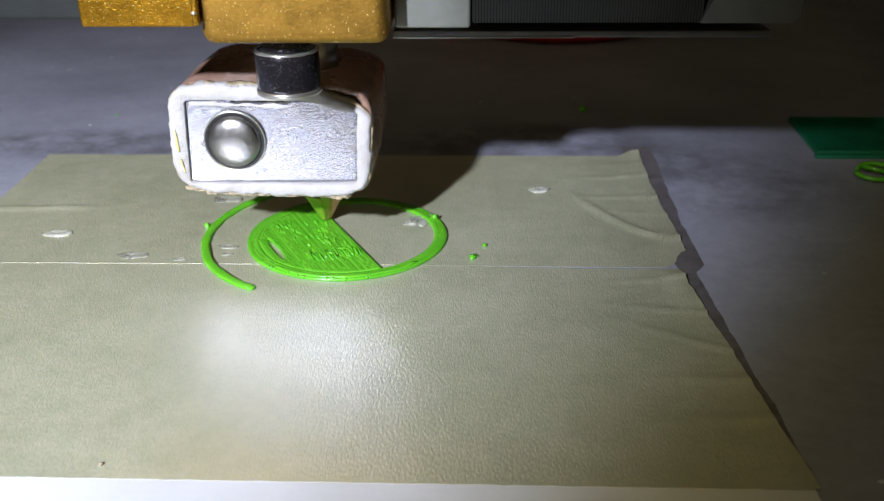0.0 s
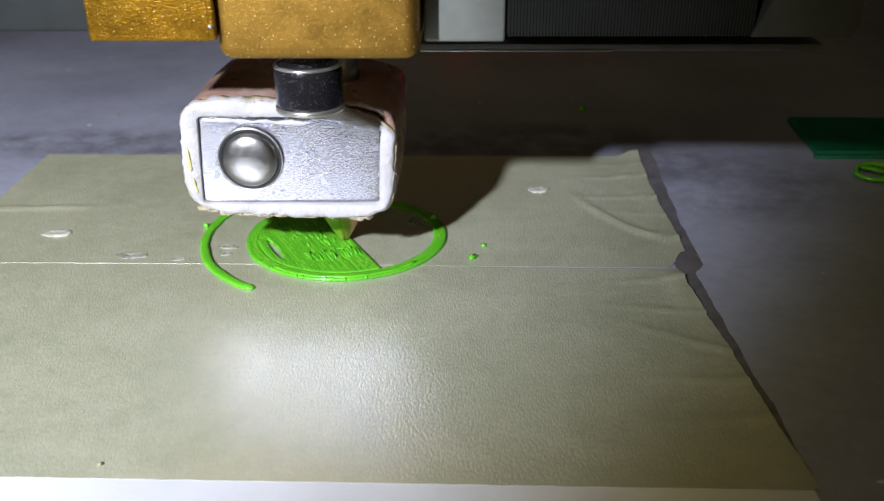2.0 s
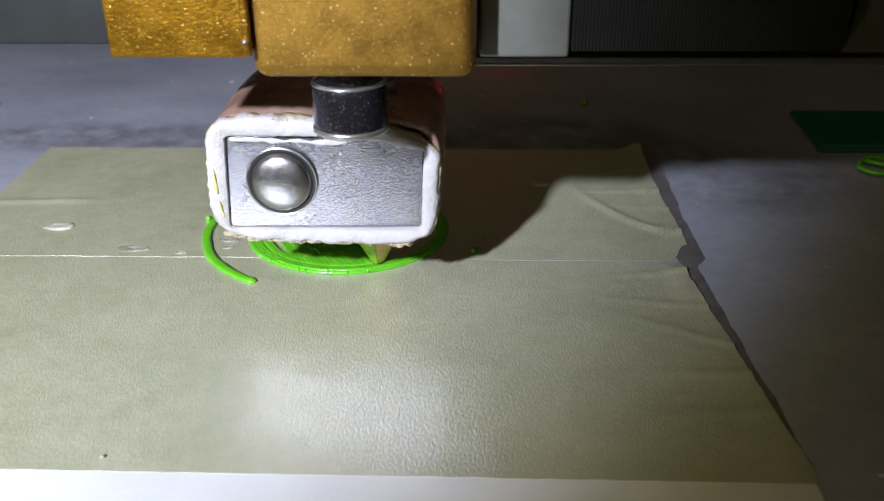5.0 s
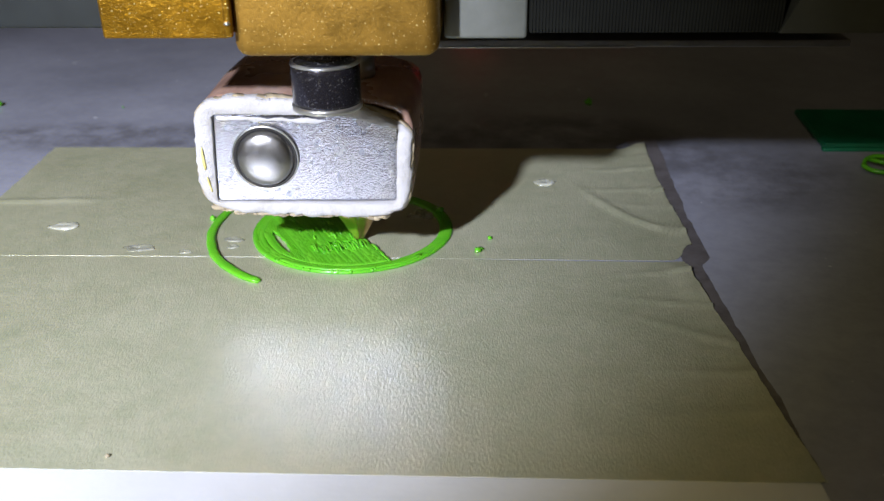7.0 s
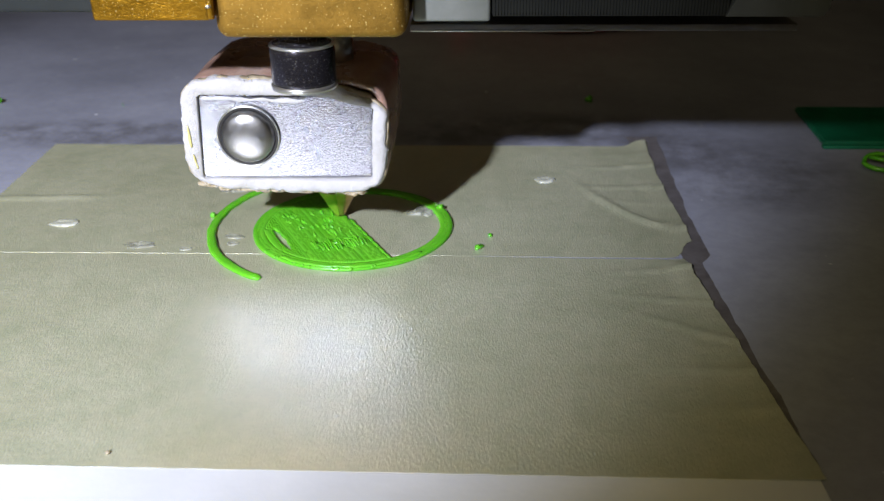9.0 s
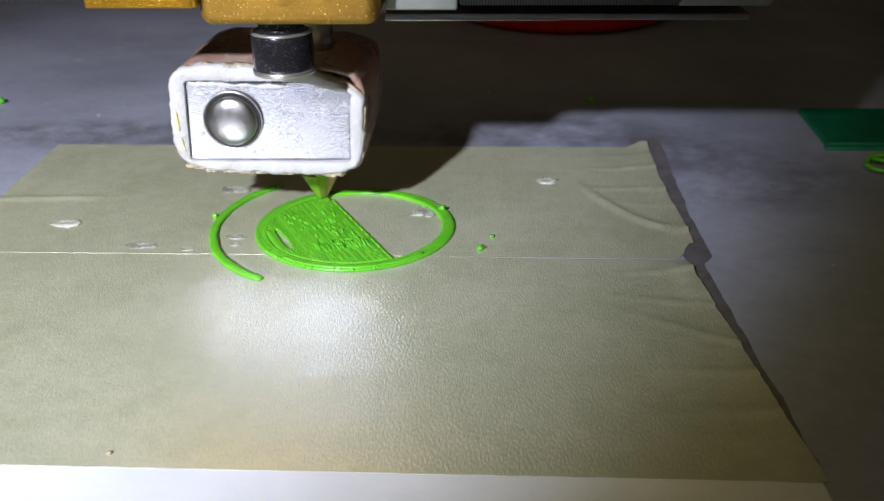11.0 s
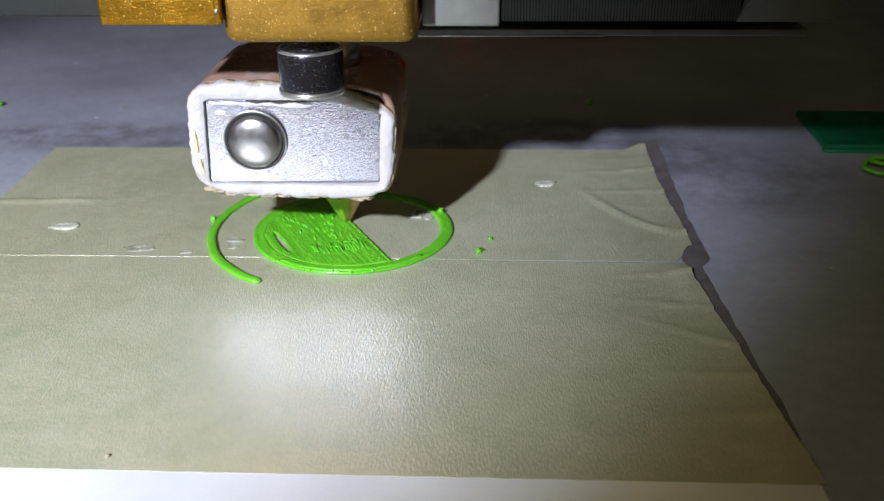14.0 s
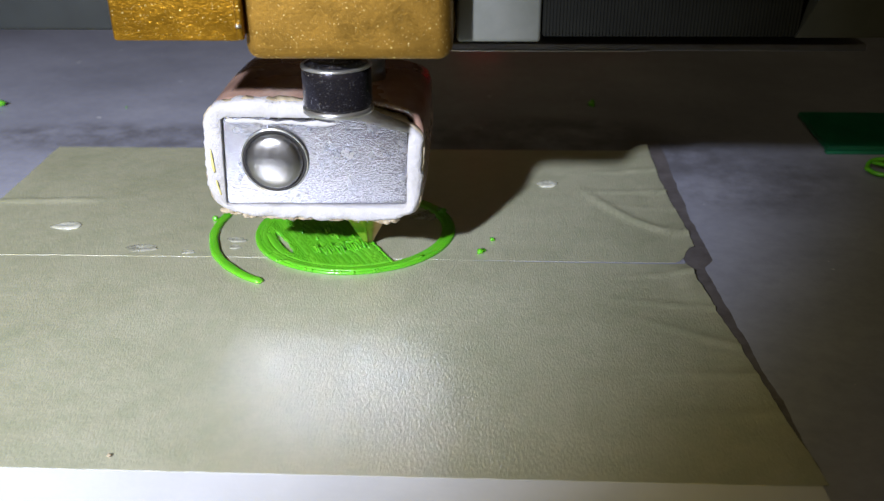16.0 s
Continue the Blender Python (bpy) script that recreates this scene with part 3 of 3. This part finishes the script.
def sleeve(rows, rag, seed, n=72, sag=0.0):
    """A shell through rows of (y, grow, square), ragged by noise."""
    bm = bmesh.new()
    rings = []
    for y, g, sq in rows:
        ring = []
        for i, (x, z) in enumerate(loop_outline(g, n, sq, sag)):
            q = noise.noise(Vector((x * 0.7, y * 0.5, z * 0.7 + seed))) + 0.55 * noise.noise(Vector((x * 2.3, y * 1.4, z * 2.3 + seed)))
            q *= 1 - 0.85 * sq
            cx, cz = x + 23.35, z - 14.95
            l = math.hypot(cx, cz)
            ring.append(bm.verts.new((hx(x + cx / l * rag * q), hy(y + 0.5 * rag * noise.noise(Vector((x, z, seed + 4)))), z + cz / l * rag * q)))
        rings.append(ring)
    for a, b in zip(rings, rings[1:] + rings[:1]):
        for i in range(n):
            bm.faces.new((a[i], a[(i + 1) % n], b[(i + 1) % n], b[i]))
    return bm


# heater block: a slightly skewed aluminium cuboid
bm = bmesh.new()
corners = ((-33.45, 9.95), (-13.25, 9.75), (-12.95, 19.95), (-32.95, 20.1))
front = [bm.verts.new((hx(x), hy(99.0 + 0.035 * (x + 33.4) + 0.02 * (z - 9.9)), z)) for x, z in corners]
back = [bm.verts.new((hx(x), hy(119.0), z)) for x, z in corners]
bm.faces.new(front)
bm.faces.new(list(reversed(back)))
for i in range(4):
    j = (i + 1) % 4
    bm.faces.new((front[i], back[i], back[j], front[j]))
bmesh.ops.bevel(bm, geom=list(bm.edges), offset=0.22, segments=2, affect="EDGES")
block = part("heater_block", bm, M_FACE, head, "pitted bare aluminium heater block", smooth=False)
part("insulation", sleeve([(98.92, 0.04, 1), (98.8, 0.14, 1), (98.74, -0.8, 0.1), (98.72, -0.45, 0), (98.85, -0.1, 0), (99.2, 0.05, 0), (100.3, 0.1, 0), (101.2, -0.2, 0), (101.2, -1.2, 0), (100.2, 0.06, 1)], 0.34, 1.0, 168, 1.35), M_COTTON, block, "white fibre insulation strip")
part("scorched_edge", sleeve([(99.25, -0.02, 0), (99.55, 0.16, 0), (100.4, 0.2, 0), (100.7, -0.3, 0), (99.8, -0.4, 0)], 0.34, 9.0, 150, 1.2), M_TAN, block, "scorched tan fibre edge")
part("tape_wrap", sleeve([(99.9, 0.02, 0), (100.6, 0.2, 0), (105, 0.3, 0), (112, 0.4, 0), (118.8, 0.3, 0), (119.6, -0.6, 0), (119.6, -1.6, 0), (100.2, -0.5, 0)], 0.24, 6.0), M_AMBER, block, "brown polyimide tape wrap")
# cartridge heater end in its bore
bore = turned([(3.6, 0.0), (3.6, 0.04), (3.5, 0.06), (3.1, 0.03), (3.1, 0.0)], n=48)
lay_y(bore)
bmesh.ops.translate(bore, verts=bore.verts, vec=(hx(-27.65), hy(99.17), 15.12))
part("bore", bore, M_GROOVE, block, "dark bore round the heater cartridge")
ring = turned([(3.76, -0.05), (3.75, 0.12), (3.68, 0.18), (3.6, 0.16), (3.54, 0.0)], n=48)
lay_y(ring)
bmesh.ops.translate(ring, verts=ring.verts, vec=(hx(-27.65), hy(99.17), 15.12))
bmesh.ops.delete(ring, geom=[f for f in ring.faces if len(f.verts) > 4], context="FACES_ONLY")
part("bore_edge", ring, M_RIM, block, "bright worn edge of the bore")
dome = turned([(3.2, -0.5), (3.2, 0.1), (3.14, 0.42), (2.98, 0.68), (2.7, 0.88), (2.2, 1.06), (1.5, 1.2), (0.8, 1.27), (0.15, 1.29)], n=48)
lay_y(dome)
bmesh.ops.translate(dome, verts=dome.verts, vec=(hx(-27.65), hy(99.34), 15.12))
part("heater_cartridge", dome, M_DOME, block, "domed steel heater cartridge end")
# an added ragged white strip that paints the highlight along the face's upper bevel
pts = [(hx(-32.6 + 0.4 * q), 19.78 - 0.012 * q + 0.12 * wob(q, 3, 0.5) + 0.1 * wob(q, 5, 1.3)) for q in range(31)]
b = bead(pts, 0.42, 0.16, False, 0, 0.9, 2.0)
lay_y(b)
bmesh.ops.translate(b, verts=b.verts, vec=(0, hy(99.2), 0))
part("torn_sliver", b, M_COTTON, block, "added white strip for the highlight on the upper edge of the face")
# yellow tape edges showing on the insulation and scorched fibres below
for z0, z1, w in ((16.6, 13.9, 0.24), (13.0, 11.2, 0.22)):
    pts = []
    for q in range(9):
        z = z0 + (z1 - z0) * q / 8
        pts.append((hx(-34.5 + 0.05 * (15 - z) + 0.4 * smooth01((14 - z) / 4) + 0.12 * wob(z, 1, 0.9)), z))
    b = bead(pts, w, 0.12, False, 0, 0.8, z0)
    lay_y(b)
    bmesh.ops.translate(b, verts=b.verts, vec=(0, hy(98.72), 0))
    part("tape_edge", b, M_YELLOW, block, "yellow tape edge")
rag = random.Random(11)
for i in range(38):
    x = -33.6 + i * 0.5 + rag.uniform(-0.3, 0.3)
    z = 8.22 - 0.028 * (x + 23) + rag.uniform(-0.16, 0.12) + 0.5 * smooth01((-31 - x) / 3)
    bm = bmesh.new()
    bmesh.ops.create_icosphere(bm, subdivisions=2, radius=1)
    wx, wz = rag.uniform(0.5, 1.0), rag.uniform(0.2, 0.4)
    for v in bm.verts:
        v.co *= 1 + 0.6 * noise.noise(v.co * 1.9 + Vector((i * 3.1, 0, 0)))
        v.co = Vector((hx(x) + v.co.x * wx, hy(99.7) + v.co.y * 0.7, z + v.co.z * wz))
    part("fibre_tuft", bm, M_TAN, block)

bm = bmesh.new()
rim = loop_outline(0.05, 200)
for i in range(150):
    x, z = rim[rag.randrange(200)]
    if x < -28 and z > 12 and rag.random() < 0.8:
        continue
    a = math.atan2(z - 14.95, x + 23.35) + rag.uniform(-1.3, 1.3)
    y, L = 98.9 + rag.uniform(0, 1.2), rag.uniform(0.15, 0.45)
    c0 = Vector((hx(x - 0.15 * math.cos(a)), hy(y), z - 0.15 * math.sin(a)))
    c1 = c0 + Vector((L * 0.5 * math.cos(a), rag.uniform(-0.2, 0.1), L * 0.5 * math.sin(a)))
    c2 = c1 + Vector((L * 0.5 * math.cos(a + 0.6), rag.uniform(-0.2, 0.2), L * 0.5 * math.sin(a + 0.6)))
    r = rag.uniform(0.025, 0.05)
    rings = [[bm.verts.new(c + Vector((r * f * math.cos(t), r * f * math.sin(t), r * f * math.sin(t + 1)))) for t in (0, 2.1, 4.2)] for c, f in ((c0, 1), (c1, 0.9), (c2, 0.4))]
    for p0, p1 in zip(rings, rings[1:]):
        for j in range(3):
            bm.faces.new((p0[j], p0[(j + 1) % 3], p1[(j + 1) % 3], p1[j]))
tagged(part("loose_fibres", bm, M_COTTON, block), kind="stuff")

# nozzle
noz = part("nozzle", turned([(0.45, 0.52), (0.62, 0.56), (0.75, 0.9), (2.3, 3.7), (3.2, 5.2), (3.6, 5.6), (3.6, 9.7), (2.6, 9.8)], n=36), M_BRASS, head, "brass nozzle smeared with green plastic")
bm = bmesh.new()
rings = []
for r, z in ((0.5, 0.5), (0.78, 0.6), (0.95, 1.1), (1.75, 2.5), (2.55, 3.9), (3.0, 4.7)):
    ring = []
    for i in range(19):
        a = radians(165 + 105 * i / 18)
        q = 1.06 + 0.1 * noise.noise(Vector((math.cos(a) * 2, math.sin(a) * 2, z)))
        if i in (0, 18):
            q = 0.97
        ring.append(bm.verts.new((r * q * math.cos(a), r * q * math.sin(a), z)))
    rings.append(ring)
for a, b in zip(rings, rings[1:]):
    for i in range(18):
        bm.faces.new((a[i], a[i + 1], b[i + 1], b[i]))
part("melted_smear", bm, M_SMEAR, noz, "bright green melted plastic")

# cap screw with washer under the heat sink
cxs, cys = hx(-19.15), hy(92.6)
screw = part("cap_screw", turned([(2.4, 23.0), (3.0, 23.05), (3.36, 23.4), (3.42, 24.0), (3.42, 26.9), (3.36, 27.5), (3.2, 27.8), (2.7, 27.9), (2.5, 28.3), (2.5, 30.2)], cxs, cys, 48), M_DARK, head, "speckled dark chrome screw head")
part("rim", turned([(3.30, 23.02), (3.5, 23.1), (3.54, 23.4), (3.46, 23.62), (3.3, 23.66)], cxs, cys, 48), M_RIM, screw, "bright chrome rim")
part("collar", turned([(3.3, 27.5), (3.46, 27.56), (3.46, 27.7), (3.2, 27.82)], cxs, cys, 48), M_RIM, screw, "bright chrome rim")
part("washer", turned([(6.6, 29.24), (6.9, 29.26), (6.9, 29.35), (6.6, 29.395)], hx(-19.6), hy(95.2), 56), M_RIM, head, "thin pale metal washer")
part("heat_break", turned([(2.9, 20), (2.9, 26), (2.2, 26.2), (2.2, 28), (3.0, 28.2), (3.0, 30.2)], 0, 0, 32), M_RIM, head, "steel heat break tube")

# gold heat sink block with rounded lower edge
sink = part("heat_sink", box(hx(-26.35), hx(-7.7), hy(86.5), hy(124), 29.4, 62, 1.3, 5), M_GOLD, head, "matt gold anodised heat sink block")
foil = part("side_block", box(hx(-38.06), hx(-26.6), hy(86.3), hy(104), 31.25, 58, 0.3, 3), M_GOLD2, head, "shiny gold foil-like block")
part("edge_lip", box(hx(-26.8), hx(-26.1), hy(85.85), hy(86.48), 31.45, 58, 0.2, 2), M_GOLD2, foil, "orange gold edge strip")
part("rivet", turned([(0.3, 0), (0.28, 0.2), (0.15, 0.32)], hx(-26.5), hy(85.85), 12), M_RIM, foil)
bpy.data.objects["rivet"].location = (0, 0, 32.6 * MM)

# stepper motor lying across: caps at both ends, laminated middle
motor = part("motor_body", box(hx(0.45), hx(24.4), hy(91.6), hy(133), 30.5, 72, 0.5), M_LAM, head, "black laminated stepper motor body")
bm = bmesh.new()
for i in range(76):
    x = 0.7 + i * 0.31
    box(hx(x), hx(x + 0.2), hy(91.52), hy(91.75), 30.6, 71.9, 0, 1, bm)
tagged(part("lamination", bm, M_LAM, motor, smooth=False), kind="stuff")
part("end_cap", box(hx(-7.4), hx(0.44), hy(91.2), hy(133.2), 30.1, 72.2, 0.35, 3), M_CAST, motor, "grey cast motor end cap")
bm = bmesh.new()
pts = [(23.9, 30.6), (33.4, 30.6), (34, 31.4), (34, 71.4), (33.4, 72.2), (23.9, 72.2), (25.8, 69), (26.3, 60), (26.3, 42), (25.4, 33.8)]
f0 = [bm.verts.new((hx(x), hy(91.2), z)) for x, z in pts]
f1 = [bm.verts.new((hx(x), hy(133.2), z)) for x, z in pts]
bm.faces.new(f0)
bm.faces.new(list(reversed(f1)))
for i in range(len(pts)):
    j = (i + 1) % len(pts)
    bm.faces.new((f0[i], f1[i], f1[j], f0[j]))
part("end_cap", bm, M_CAST_SHADED, motor, "grey cast motor end cap with shade in its colour", smooth=False)
part("bracket", box(hx(-8.2), hx(33.8), hy(98.5), hy(128), 27.58, 28.32, 0.12), M_BRACKET, head, "dark grey metal bracket under the motor")
# bright metal strip added as the glint on the bracket's lower front edge
part("bracket_glint", box(hx(-8.2), hx(12), hy(98.36), hy(98.5), 27.53, 27.63, 0.04), M_RIM, head, "added bright strip for the glint along the bracket edge")
part("carriage_bar", box(hx(-54), hx(-27.5), hy(95), hy(112), 30.3, 50, 0.4), M_SLATE, head, "dark grey carriage plate")


# ---------------------------------------------------------------- what moves
def motions():
    walk(head, [(t, pose((NOZ[0] + dx) * MM, (NOZ[1] + dy) * MM, 0)) for t, dx, dy in HEAD_ROWS])
    rest = Matrix.Identity(4)
    for ob, when, row in FRESH:
        # plastic wells out sideways from under the nozzle, out of the strands beside it
        tuck = pose(-N.x * PITCH * (row + 1.6) * MM, -N.y * PITCH * (row + 1.6) * MM, -0.06 * MM)
        if when <= 0.2:
            rows = [(0, rest), (16, rest)]
        elif when >= 15.9:
            rows = [(0, tuck), (16, tuck)]
        else:
            rows = [(0, tuck)] + ([(when - 0.15, tuck)] if when > 0.25 else []) + [(min(when + 0.1, 15.97), rest), (16, rest)]
        walk(ob, rows)


motions()
